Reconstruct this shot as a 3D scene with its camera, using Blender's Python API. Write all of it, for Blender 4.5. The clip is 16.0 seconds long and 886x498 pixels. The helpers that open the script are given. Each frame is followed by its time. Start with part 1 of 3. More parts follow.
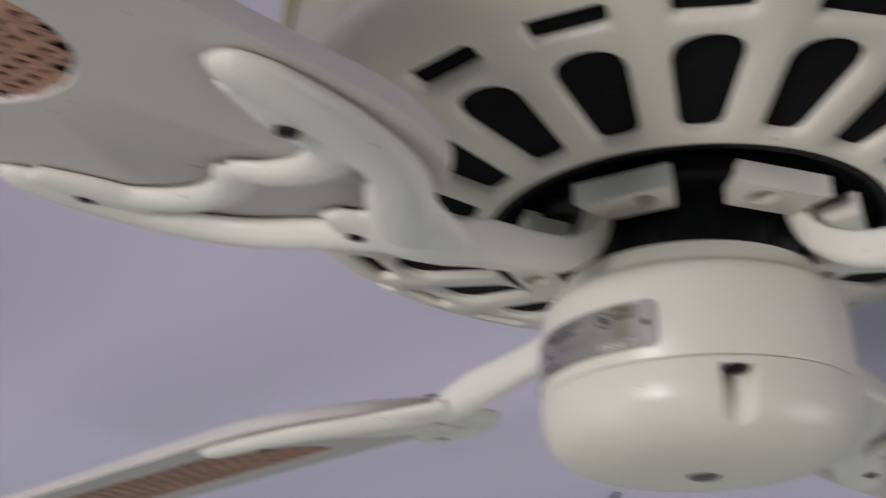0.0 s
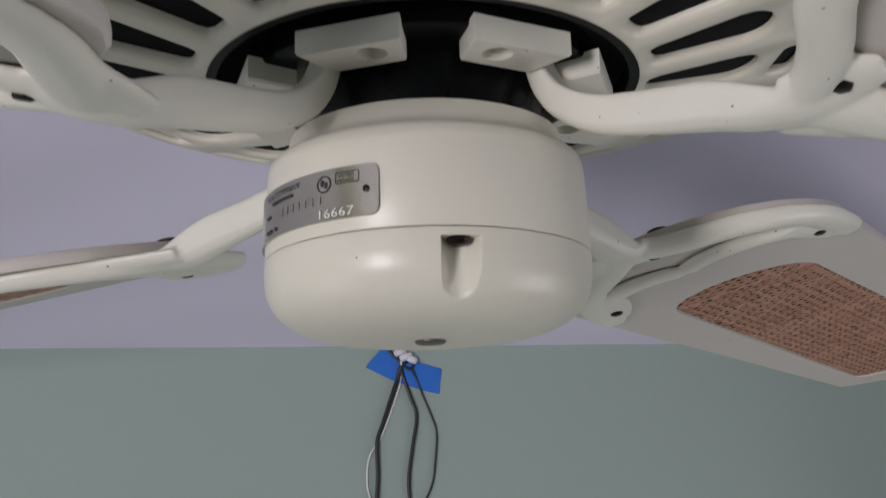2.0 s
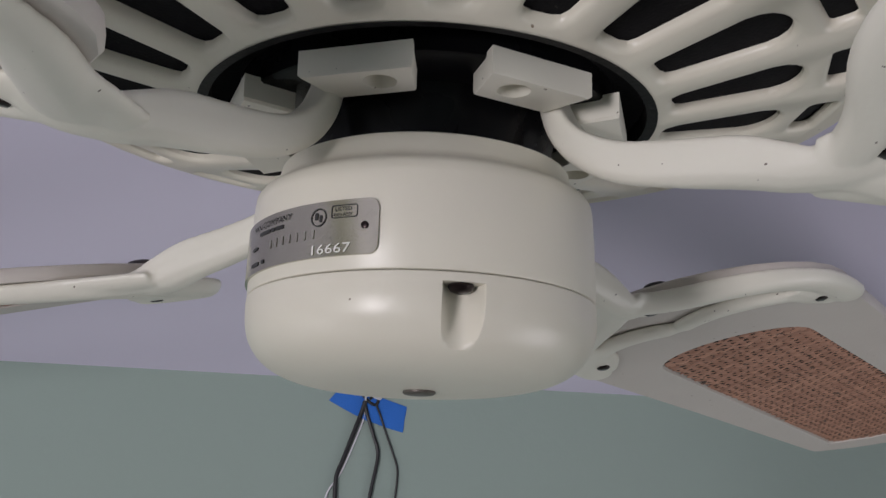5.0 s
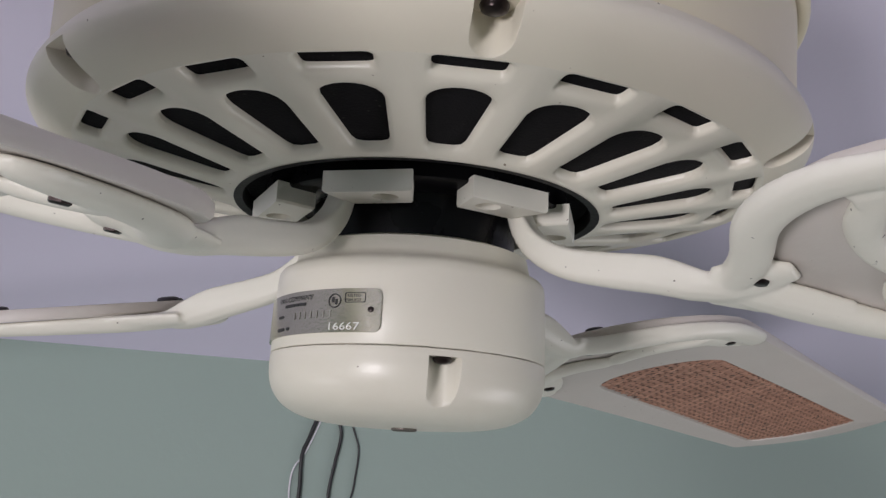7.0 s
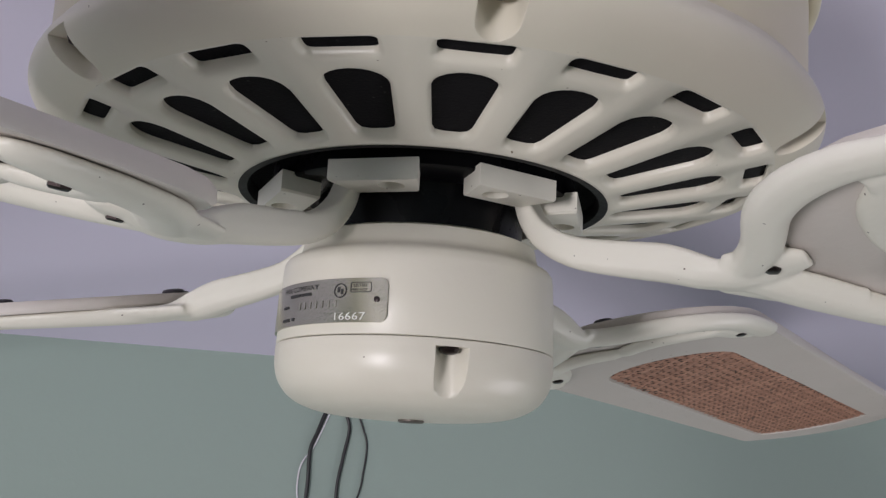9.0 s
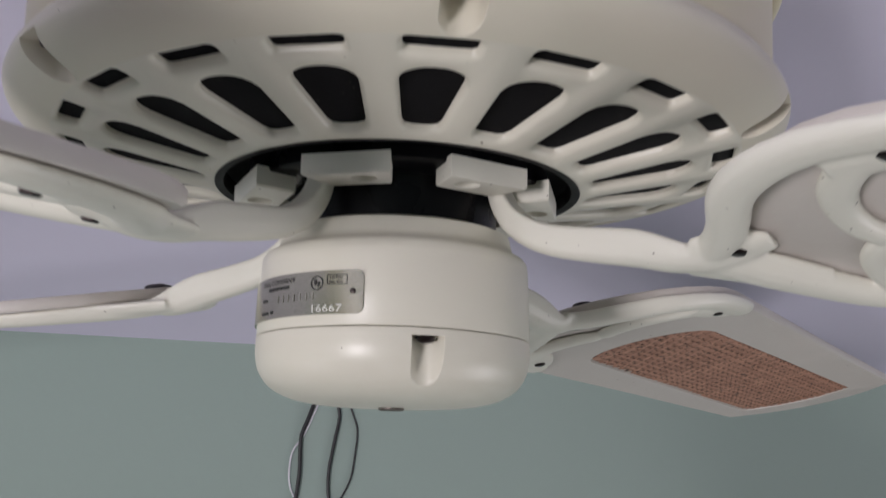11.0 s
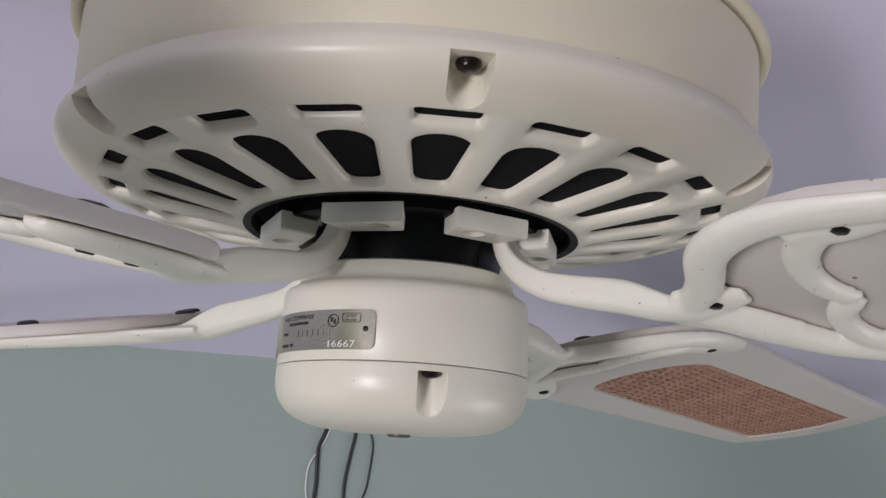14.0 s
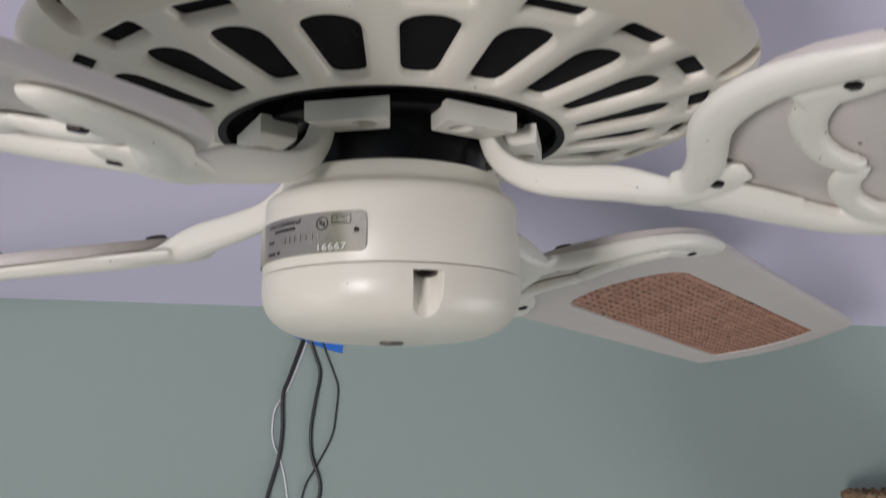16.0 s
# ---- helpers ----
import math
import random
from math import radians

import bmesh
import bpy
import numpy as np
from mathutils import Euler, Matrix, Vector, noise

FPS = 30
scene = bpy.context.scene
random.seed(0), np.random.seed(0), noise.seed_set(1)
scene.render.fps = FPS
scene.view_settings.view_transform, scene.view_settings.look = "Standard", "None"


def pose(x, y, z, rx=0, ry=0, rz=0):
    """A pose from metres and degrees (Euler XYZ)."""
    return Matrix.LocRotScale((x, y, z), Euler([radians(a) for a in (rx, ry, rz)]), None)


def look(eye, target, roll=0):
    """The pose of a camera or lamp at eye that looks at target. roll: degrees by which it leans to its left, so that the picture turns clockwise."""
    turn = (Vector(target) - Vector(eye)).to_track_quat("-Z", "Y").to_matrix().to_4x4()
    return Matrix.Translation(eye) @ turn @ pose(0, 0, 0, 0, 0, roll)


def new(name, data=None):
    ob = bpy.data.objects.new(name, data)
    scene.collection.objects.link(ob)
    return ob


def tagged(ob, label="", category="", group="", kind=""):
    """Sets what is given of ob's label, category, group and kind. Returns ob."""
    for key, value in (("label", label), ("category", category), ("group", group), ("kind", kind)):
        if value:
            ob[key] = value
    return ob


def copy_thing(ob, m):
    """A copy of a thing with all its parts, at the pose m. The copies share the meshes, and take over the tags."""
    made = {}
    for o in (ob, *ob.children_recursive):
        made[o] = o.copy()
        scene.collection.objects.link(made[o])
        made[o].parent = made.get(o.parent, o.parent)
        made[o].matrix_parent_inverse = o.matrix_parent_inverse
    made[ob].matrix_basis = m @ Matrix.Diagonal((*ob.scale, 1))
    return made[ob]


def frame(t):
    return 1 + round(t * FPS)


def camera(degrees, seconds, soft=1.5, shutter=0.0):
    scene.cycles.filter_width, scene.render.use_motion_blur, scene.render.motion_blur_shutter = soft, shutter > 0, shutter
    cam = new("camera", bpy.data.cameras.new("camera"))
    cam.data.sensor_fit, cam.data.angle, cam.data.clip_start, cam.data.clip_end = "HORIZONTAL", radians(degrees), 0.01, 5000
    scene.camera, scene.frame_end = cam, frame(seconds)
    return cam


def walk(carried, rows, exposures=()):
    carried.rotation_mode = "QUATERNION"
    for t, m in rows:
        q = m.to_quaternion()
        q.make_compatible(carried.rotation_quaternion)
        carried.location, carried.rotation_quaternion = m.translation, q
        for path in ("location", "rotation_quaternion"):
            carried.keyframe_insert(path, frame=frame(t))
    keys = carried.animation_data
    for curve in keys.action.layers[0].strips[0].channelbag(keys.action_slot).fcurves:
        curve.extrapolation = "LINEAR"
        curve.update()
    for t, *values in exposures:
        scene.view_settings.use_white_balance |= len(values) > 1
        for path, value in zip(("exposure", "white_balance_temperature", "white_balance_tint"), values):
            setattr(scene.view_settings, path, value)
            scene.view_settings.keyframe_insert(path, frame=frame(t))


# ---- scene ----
cam = camera(43.28, 16.0, soft=1.3, shutter=0.5)
PATH = [
    (0, -0.0516, -0.3947, 2.1287, 113.385, -1.055, 5.344),
    (0.5, -0.0295, -0.3751, 2.1339, 109.692, 1.329, -4.024),
    (1, -0.0237, -0.3878, 2.1564, 103.927, 1.180, -4.474),
    (1.5, -0.0247, -0.3920, 2.1670, 102.966, 1.059, -3.830),
    (2, -0.0226, -0.3736, 2.1597, 102.658, 0.962, -4.144),
    (2.5, -0.0282, -0.3474, 2.1534, 102.552, 0.657, -5.527),
    (3, -0.0354, -0.3397, 2.1548, 104.313, -0.375, -6.419),
    (5.3, -0.0311, -0.3550, 2.1730, 104.311, -2.601, -7.217),
    (5.5, -0.0362, -0.3675, 2.1760, 103.730, -2.743, -7.748),
    (6, -0.0512, -0.4035, 2.1817, 102.982, -3.463, -8.274),
    (6.5, -0.0580, -0.4386, 2.1858, 102.294, -3.791, -8.896),
    (7, -0.0575, -0.4497, 2.1874, 102.398, -3.785, -9.624),
    (7.5, -0.0555, -0.4464, 2.1890, 102.833, -3.931, -9.986),
    (8, -0.0587, -0.4456, 2.1863, 102.663, -3.794, -10.141),
    (8.2, -0.0594, -0.4480, 2.1864, 102.424, -3.956, -9.458),
    (10.3, -0.0488, -0.4255, 2.1799, 102.048, -2.957, -9.605),
    (10.5, -0.0505, -0.4228, 2.1788, 101.951, -2.502, -10.397),
    (11, -0.0511, -0.4524, 2.1875, 101.305, -2.135, -9.338),
    (11.5, -0.0513, -0.5118, 2.1996, 102.234, -2.567, -8.323),
    (12, -0.0528, -0.5274, 2.1992, 103.024, -2.756, -9.329),
    (12.5, -0.0575, -0.5214, 2.1937, 103.051, -3.091, -9.423),
    (13, -0.0630, -0.5132, 2.1939, 102.403, -3.549, -9.382),
    (13.5, -0.0620, -0.5056, 2.1909, 102.344, -3.828, -8.731),
    (14, -0.0512, -0.4942, 2.1934, 101.756, -3.814, -8.433),
    (14.5, -0.0585, -0.4791, 2.2072, 100.293, -4.020, -6.412),
    (15, -0.0583, -0.4764, 2.1937, 100.687, -2.820, -8.858),
    (15.5, -0.0603, -0.4844, 2.1879, 100.647, -1.379, -9.882),
    (16, -0.0678, -0.4740, 2.1708, 99.742, -0.574, -10.967),
]
EXPOSURES = [(0, -0.22), (0.5, -0.35), (1.5, -0.27), (3.0, -0.31), (5.5, -0.35), (6.5, -0.21), (7.5, -0.07), (8.2, -0.09), (10.5, -0.17), (11.0, -0.17), (12.0, -0.03), (13.0, -0.03), (14.0, -0.07), (15.0, -0.07), (16.0, -0.03)]
walk(cam, [(t, pose(x, y, z, rx, ry, rz)) for t, x, y, z, rx, ry, rz in PATH],
     exposures=EXPOSURES)

# ---- light ----
FAN = pose(0, 0, 2.2925, 0, -0.819, 0) @ pose(0, 0, 0, 0, 0, -3.8)   # the fan hangs a degree out of plumb
WALL_N, WALL_S, WALL_W, WALL_E = 0.789, -2.4, -2.3, 1.9
EAVE, SLOPE = 2.3175, 0.2028             # the ceiling slopes up from the north wall


def ceil_z(y):
    return EAVE + SLOPE * (WALL_N - y)


world = bpy.data.worlds.new("world")
scene.world = world
world.use_nodes = True
wn = world.node_tree
sky = wn.nodes.new("ShaderNodeTexSky")
sky.sky_type, sky.sun_disc = "NISHITA", False
sky.sun_elevation, sky.sun_rotation = radians(40), radians(200)
wn.links.new(sky.outputs[0], wn.nodes["Background"].inputs[0])
wn.nodes["Background"].inputs[1].default_value = 0.12


def area_lamp(name, m, w, h, watts, colour):
    data = bpy.data.lights.new(name, "AREA")
    data.shape, data.size, data.size_y, data.energy, data.color = "RECTANGLE", w, h, watts, colour
    ob = new(name, data)
    ob.matrix_world = m
    return ob


# all three openings are out of view; the low west one is made up
ASSUMED_WINDOWS = (("south", -1.66, 1.62, 0.45, 0.55), ("west", -0.30, 0.72, 0.80, 0.90), ("east", -0.05, 1.05, 1.00, 0.90))
area_lamp("assumed_window_light", look((-1.66, WALL_S + 0.06, 1.62), (-0.1, 0.0, 2.25)), 0.45, 0.55, 49, (1.0, 0.94, 0.98))
# added fill for the blade undersides and ceiling, without a known source
area_lamp("assumed_window_light", look((WALL_W + 0.06, -0.30, 0.72), (-0.5, 0.1, 2.3)), 0.80, 0.90, 7, (1.0, 0.95, 1.0))
area_lamp("assumed_window_light", look((WALL_E - 0.06, -0.05, 1.05), (0.6, 0.55, 2.0)), 1.00, 0.90, 13, (1.0, 0.95, 1.0))


# ---- materials ----
def material(name, colour, rough=0.5, metal=0.0, vary=0.05, scale=40.0, bump=0.0, fine=300.0, speck=None, coat=0.0):
    """Two scales of tone over a base colour, with fine relief; speck adds sparse dark chips."""
    m = bpy.data.materials.new(name)
    m.use_nodes = True
    t, b = m.node_tree, m.node_tree.nodes["Principled BSDF"]
    b.inputs["Roughness"].default_value, b.inputs["Metallic"].default_value = rough, metal
    b.inputs["Coat Weight"].default_value = coat
    b.inputs["Specular IOR Level"].default_value = 0.15 if max(colour) < 0.01 else 0.5
    co = t.nodes.new("ShaderNodeTexCoord")
    n1 = t.nodes.new("ShaderNodeTexNoise")
    n1.inputs["Scale"].default_value, n1.inputs["Detail"].default_value = scale, 5
    n2 = t.nodes.new("ShaderNodeTexNoise")
    n2.inputs["Scale"].default_value, n2.inputs["Detail"].default_value = fine, 3
    for n in (n1, n2):
        t.links.new(co.outputs["Object"], n.inputs["Vector"])
    mix = t.nodes.new("ShaderNodeMixRGB")
    mix.inputs[1].default_value = (*[c * (1 - vary) for c in colour], 1)
    mix.inputs[2].default_value = (*[min(1, c * (1 + vary)) for c in colour], 1)
    t.links.new(n1.outputs[0], mix.inputs[0])
    out = mix.outputs[0]
    if speck:
        ramp = t.nodes.new("ShaderNodeValToRGB")
        ramp.color_ramp.elements[0].position, ramp.color_ramp.elements[1].position = speck[1], speck[1] + 0.02
        n3 = t.nodes.new("ShaderNodeTexNoise")
        n3.inputs["Scale"].default_value, n3.inputs["Detail"].default_value = speck[0], 2
        t.links.new(co.outputs["Object"], n3.inputs["Vector"])
        t.links.new(n3.outputs[0], ramp.inputs[0])
        chip = t.nodes.new("ShaderNodeMixRGB")
        chip.inputs[2].default_value = (*speck[2], 1)
        t.links.new(ramp.outputs[0], chip.inputs[0])
        t.links.new(out, chip.inputs[1])
        out = chip.outputs[0]
    t.links.new(out, b.inputs["Base Color"])
    rr = t.nodes.new("ShaderNodeMapRange")
    rr.inputs[3].default_value, rr.inputs[4].default_value = max(0.02, rough - 0.07), min(1, rough + 0.07)
    t.links.new(n1.outputs[0], rr.inputs[0])
    t.links.new(rr.outputs[0], b.inputs["Roughness"])
    if bump:
        bn = t.nodes.new("ShaderNodeBump")
        bn.inputs["Strength"].default_value, bn.inputs["Distance"].default_value = bump, 0.001
        t.links.new(n2.outputs[0], bn.inputs["Height"])
        t.links.new(bn.outputs[0], b.inputs["Normal"])
    return m


CREAM = material("cream_enamel", (0.765, 0.732, 0.63), 0.34, 0, 0.03, 25, 0.05, 500, (260, 0.765, (0.25, 0.2, 0.14)))
RIM = material("aged_cream_enamel", (0.765, 0.72, 0.60), 0.36, 0, 0.04, 14, 0.05, 500, (240, 0.765, (0.25, 0.2, 0.14)))
BARREL = material("yellowed_enamel", (0.74, 0.675, 0.515), 0.42, 0, 0.04, 18, 0.05, 500, (300, 0.77, (0.2, 0.15, 0.1)))
IRON = material("ivory_enamel", (0.80, 0.775, 0.69), 0.40, 0, 0.03, 30, 0.12, 260, (330, 0.745, (0.10, 0.07, 0.05)))
BLADE = material("painted_wood", (0.61, 0.565, 0.525), 0.5, 0, 0.06, 22, 0.15, 350, (190, 0.75, (0.2, 0.14, 0.1)))
BLACK = material("black_metal", (0.005, 0.0045, 0.0055), 0.5, 0, 0.3, 60, 0.2, 400)
MESH = material("dusty_black", (0.006, 0.0056, 0.007), 0.85, 0, 0.4, 220, 0.3, 900, (420, 0.72, (0.03, 0.028, 0.027)))
STEEL = material("dark_steel", (0.0055, 0.0055, 0.0065), 0.28, 0.0, 0.3, 60, 0.05, 400)
SCREW = material("dark_screw", (0.03, 0.022, 0.022), 0.3, 0.8, 0.3, 200)
CAP = material("dark_rubber", (0.025, 0.022, 0.028), 0.45, 0, 0.3, 200)
PLUG = material("dull_plug", (0.16, 0.14, 0.125), 0.45, 0.6, 0.35, 260)
ZINC = material("zinc_screw", (0.5, 0.48, 0.42), 0.4, 0.9, 0.2, 300)
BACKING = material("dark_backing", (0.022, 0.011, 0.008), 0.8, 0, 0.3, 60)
PRINT = material("black_print", (0.03, 0.03, 0.03), 0.5, 0, 0.2, 200)
STAMP = material("stamped_digits", (0.95, 0.94, 0.88), 0.25, 0.3, 0.05, 200)
CEILING = material("ceiling_paint", (0.71, 0.675, 0.825), 0.9, 0, 0.02, 3, 0.15, 160)
GREEN = material("wall_paint", (0.33, 0.41, 0.370), 0.85, 0, 0.025, 2.5, 0.2, 140)
FLOORING = material("floor_carpet", (0.20, 0.18, 0.165), 0.9, 0, 0.08, 6, 0.3, 60)
CABLE = material("black_cable", (0.012, 0.012, 0.014), 0.45, 0, 0.2, 80)
WIRE = material("white_wire", (0.75, 0.74, 0.78), 0.5, 0, 0.05, 80)
TAPE = material("blue_tape", (0.02, 0.16, 0.62), 0.65, 0, 0.1, 60, 0.3, 500)


def island_material(name, lo, hi, rough):
    m = bpy.data.materials.new(name)
    m.use_nodes = True
    t, b = m.node_tree, m.node_tree.nodes["Principled BSDF"]
    g = t.nodes.new("ShaderNodeNewGeometry")
    co = t.nodes.new("ShaderNodeTexCoord")
    n = t.nodes.new("ShaderNodeTexNoise")
    n.inputs["Scale"].default_value, n.inputs["Detail"].default_value = 160, 4
    t.links.new(co.outputs["Object"], n.inputs["Vector"])
    add = t.nodes.new("ShaderNodeMath")
    add.operation = "MULTIPLY_ADD"
    add.inputs[1].default_value = 0.5
    t.links.new(g.outputs["Random Per Island"], add.inputs[0])
    t.links.new(n.outputs[0], add.inputs[2])
    sub = t.nodes.new("ShaderNodeMath")
    sub.operation = "SUBTRACT"
    sub.inputs[1].default_value = 0.25
    t.links.new(add.outputs[0], sub.inputs[0])
    mix = t.nodes.new("ShaderNodeMixRGB")
    mix.inputs[1].default_value, mix.inputs[2].default_value = (*lo, 1), (*hi, 1)
    t.links.new(sub.outputs[0], mix.inputs[0])
    n2 = t.nodes.new("ShaderNodeTexNoise")
    n2.inputs["Scale"].default_value, n2.inputs["Detail"].default_value = 260, 3
    t.links.new(co.outputs["Object"], n2.inputs["Vector"])
    ramp = t.nodes.new("ShaderNodeValToRGB")
    ramp.color_ramp.elements[0].position, ramp.color_ramp.elements[1].position = 0.62, 0.66
    t.links.new(n2.outputs[0], ramp.inputs[0])
    stain = t.nodes.new("ShaderNodeMixRGB")
    stain.inputs[2].default_value = (*[c * 0.16 for c in lo], 1)
    t.links.new(ramp.outputs[0], stain.inputs[0])
    t.links.new(mix.outputs[0], stain.inputs[1])
    t.links.new(stain.outputs[0], b.inputs["Base Color"])
    b.inputs["Roughness"].default_value = rough
    return m


CANE = island_material("woven_cane", (0.30, 0.130, 0.083), (0.64, 0.34, 0.235), 0.5)
WICKER = island_material("brown_wicker", (0.10, 0.06, 0.03), (0.34, 0.22, 0.12), 0.55)

# brushed aluminium, streaked along the plate
PLATE = material("brushed_aluminium", (0.50, 0.485, 0.395), 0.25, 1.0, 0.16, 90, 0.1, 900)


# ---- mesh helpers ----
def part(name, bm, mat, parent=None, label="", smooth=40):
    bmesh.ops.recalc_face_normals(bm, faces=bm.faces)
    me = bpy.data.meshes.new(name)
    bm.to_mesh(me)
    bm.free()
    me.materials.append(mat)
    if smooth:
        me.polygons.foreach_set("use_smooth", [True] * len(me.polygons))
        me.set_sharp_from_angle(angle=radians(smooth))
    ob = new(name, me)
    if parent:
        ob.parent = parent
    if label:
        ob["label"] = label
    return ob


def structure(name, bm, mat, label, category):
    return tagged(part(name, bm, mat, None, "", 0), label, category, "", "structure")


def box(bm, x0, x1, y0, y1, z0, z1):
    vs = [bm.verts.new((x, y, z)) for z in (z0, z1) for x, y in ((x0, y0), (x1, y0), (x1, y1), (x0, y1))]
    for q in ((3, 2, 1, 0), (4, 5, 6, 7), (0, 1, 5, 4), (1, 2, 6, 5), (2, 3, 7, 6), (3, 0, 4, 7)):
        bm.faces.new([vs[i] for i in q])
    return vs


def bridge(bm, a, b):
    n = len(a)
    for i in range(n):
        bm.faces.new((a[i], a[(i + 1) % n], b[(i + 1) % n], b[i]))


def smooth_profile(pts, n):
    """A Catmull-Rom line through pts, n steps a span."""
    P = [Vector(p) for p in pts]
    P = [P[0] * 2 - P[1]] + P + [P[-1] * 2 - P[-2]]
    out = []
    for i in range(1, len(P) - 2):
        a, b, c, d = P[i - 1:i + 3]
        for k in range(n):
            t = k / n
            out.append(0.5 * (2 * b + (c - a) * t + (2 * a - 5 * b + 4 * c - d) * t * t + (3 * b - a - 3 * c + d) * t ** 3))
    return out + [P[-2]]


def lathe(profile, n=96, angles=None, dent=None):
    """Turns (r, z) pairs about z. angles: the columns; dent(a, r, z) gives a new r."""
    bm = bmesh.new()
    angles = angles or [2 * math.pi * i / n for i in range(n)]
    rings = []
    for r, z in profile:
        if r < 1e-6:
            rings.append([bm.verts.new((0, 0, z))])
        else:
            ring = []
            for a in angles:
                q = dent(a, r, z) if dent else r
                ring.append(bm.verts.new((q * math.sin(a), -q * math.cos(a), z)))
            rings.append(ring)
    m = len(angles)
    for a, b in zip(rings, rings[1:]):
        for i in range(m):
            j = (i + 1) % m
            if len(a) == 1:
                bm.faces.new((a[0], b[j], b[i]))
            elif len(b) == 1:
                bm.faces.new((a[i], a[j], b[0]))
            else:
                bm.faces.new((a[i], a[j], b[j], b[i]))
    return bm


def sweep(bm, path, widths, heights, up=Vector((0, 0, 1)), flat=True, n=6, seg=14):
    """A bar along path; widths and heights are half sizes at its knots. flat: flat above, rounded below."""
    P = smooth_profile(path, n)
    ws = smooth_profile([(w, h, 0) for w, h in zip(widths, heights)], n)
    rings = []
    for i, p in enumerate(P):
        d = (P[min(i + 1, len(P) - 1)] - P[max(i - 1, 0)]).normalized()
        side = d.cross(up).normalized()
        top = side.cross(d).normalized()
        w, h = ws[i][0], ws[i][1]
        ring = []
        for k in range(seg):
            a = 2 * math.pi * k / seg
            y = math.sin(a)
            y = min(y, 0.12) if flat else y
            x = math.copysign(abs(math.cos(a)) ** 0.8, math.cos(a))
            ring.append(bm.verts.new(p + side * (x * w) + top * (y * h)))
        rings.append(ring)
    for a, b in zip(rings, rings[1:]):
        bridge(bm, a, b)
    for r in (rings[0], rings[-1]):
        bm.faces.new(r)
    return bm


def disc_stack(bm, centre, axis, profile, n=20):
    """A turned piece along axis from centre: profile of (r, height)."""
    q = Vector(axis).to_track_quat("Z", "Y").to_matrix()
    rings = []
    for r, z in profile:
        rings.append([bm.verts.new(Vector(centre) + q @ Vector((r * math.cos(2 * math.pi * i / n), r * math.sin(2 * math.pi * i / n), z))) for i in range(n)])
    for a, b in zip(rings, rings[1:]):
        bridge(bm, a, b)
    bm.faces.new(rings[0])
    bm.faces.new(rings[-1])
    return bm


def fill(bm, loops):
    """Fills one outer loop of verts less the holes."""
    edges = []
    for loop in loops:
        for i in range(len(loop)):
            a, b = loop[i], loop[(i + 1) % len(loop)]
            e = bm.edges.get((a, b)) or bm.edges.new((a, b))
            edges.append(e)
    bmesh.ops.triangle_fill(bm, use_beauty=True, use_dissolve=False, edges=edges)


def rounded(corners, radii, n=6):
    """A closed 2D outline with rounded corners."""
    out = []
    m = len(corners)
    for i in range(m):
        p, a, b = Vector(corners[i]), Vector(corners[i - 1]), Vector(corners[(i + 1) % m])
        r = radii[i] if isinstance(radii, (list, tuple)) else radii
        u, v = (a - p).normalized(), (b - p).normalized()
        half = math.acos(max(-1, min(1, u.dot(v)))) / 2
        cut = min(r / math.tan(half), 0.49 * (a - p).length, 0.49 * (b - p).length)
        s, e = p + u * cut, p + v * cut
        for k in range(n + 1):
            t = k / n
            out.append(s * (1 - t) ** 2 + p * (2 * t * (1 - t)) + e * t * t)
    return out


# ---- room ----
def to_ceiling(bm, vs):
    """Lifts the top of a wall block to the sloping ceiling."""
    for v in vs[4:]:
        v.co.z = ceil_z(v.co.y)


def room():
    bm = bmesh.new()
    box(bm, WALL_W - 0.12, WALL_E + 0.12, WALL_S - 0.12, WALL_N + 0.12, -0.1, 0)
    structure("floor", bm, FLOORING, "plain brown-grey floor of the room", "floor")
    bm = bmesh.new()
    vs = box(bm, WALL_W - 0.12, WALL_E + 0.12, WALL_S - 0.12, WALL_N + 0.12, 0, 0.12)
    for v in vs:
        v.co.z += ceil_z(v.co.y)
    structure("ceiling", bm, CEILING, "smooth sloping ceiling in pale lavender white paint", "ceiling")
    bm = bmesh.new()
    to_ceiling(bm, box(bm, WALL_W - 0.12, WALL_E + 0.12, WALL_N, WALL_N + 0.12, 0, 1))
    structure("wall_north", bm, GREEN, "plain wall in pale sage green paint", "wall")
    walls = {"south": (WALL_W - 0.12, WALL_E + 0.12), "west": (WALL_S, WALL_N), "east": (WALL_S, WALL_N)}
    for side, (lo, hi) in walls.items():
        bm = bmesh.new()

        def block(a, b, z0, z1):
            if side == "south":
                vs = box(bm, a, b, WALL_S - 0.12, WALL_S, z0, z1 or 2.3)
            elif side == "west":
                vs = box(bm, WALL_W - 0.12, WALL_W, a, b, z0, z1 or 2.3)
            else:
                vs = box(bm, WALL_E, WALL_E + 0.12, a, b, z0, z1 or 2.3)
            if z1 is None:
                to_ceiling(bm, vs)

        start = lo
        for name, mid, z, w, h in ASSUMED_WINDOWS:
            if name == side:
                block(start, mid - w / 2 - 0.03, 0, None)
                block(mid - w / 2 - 0.03, mid + w / 2 + 0.03, 0, z - h / 2 - 0.03)
                block(mid - w / 2 - 0.03, mid + w / 2 + 0.03, z + h / 2 + 0.03, None)
                start = mid + w / 2 + 0.03
        block(start, hi, 0, None)
        structure("wall_" + side, bm, GREEN, "sage green wall out of view with an assumed window opening", "wall")


room()


# ---- the ceiling fan ----
fan = new("ceiling_fan")
fan.matrix_world = FAN
tagged(fan, "cream enamelled ceiling fan with four cane-panelled blades, hung under the ceiling", "ceiling fan")

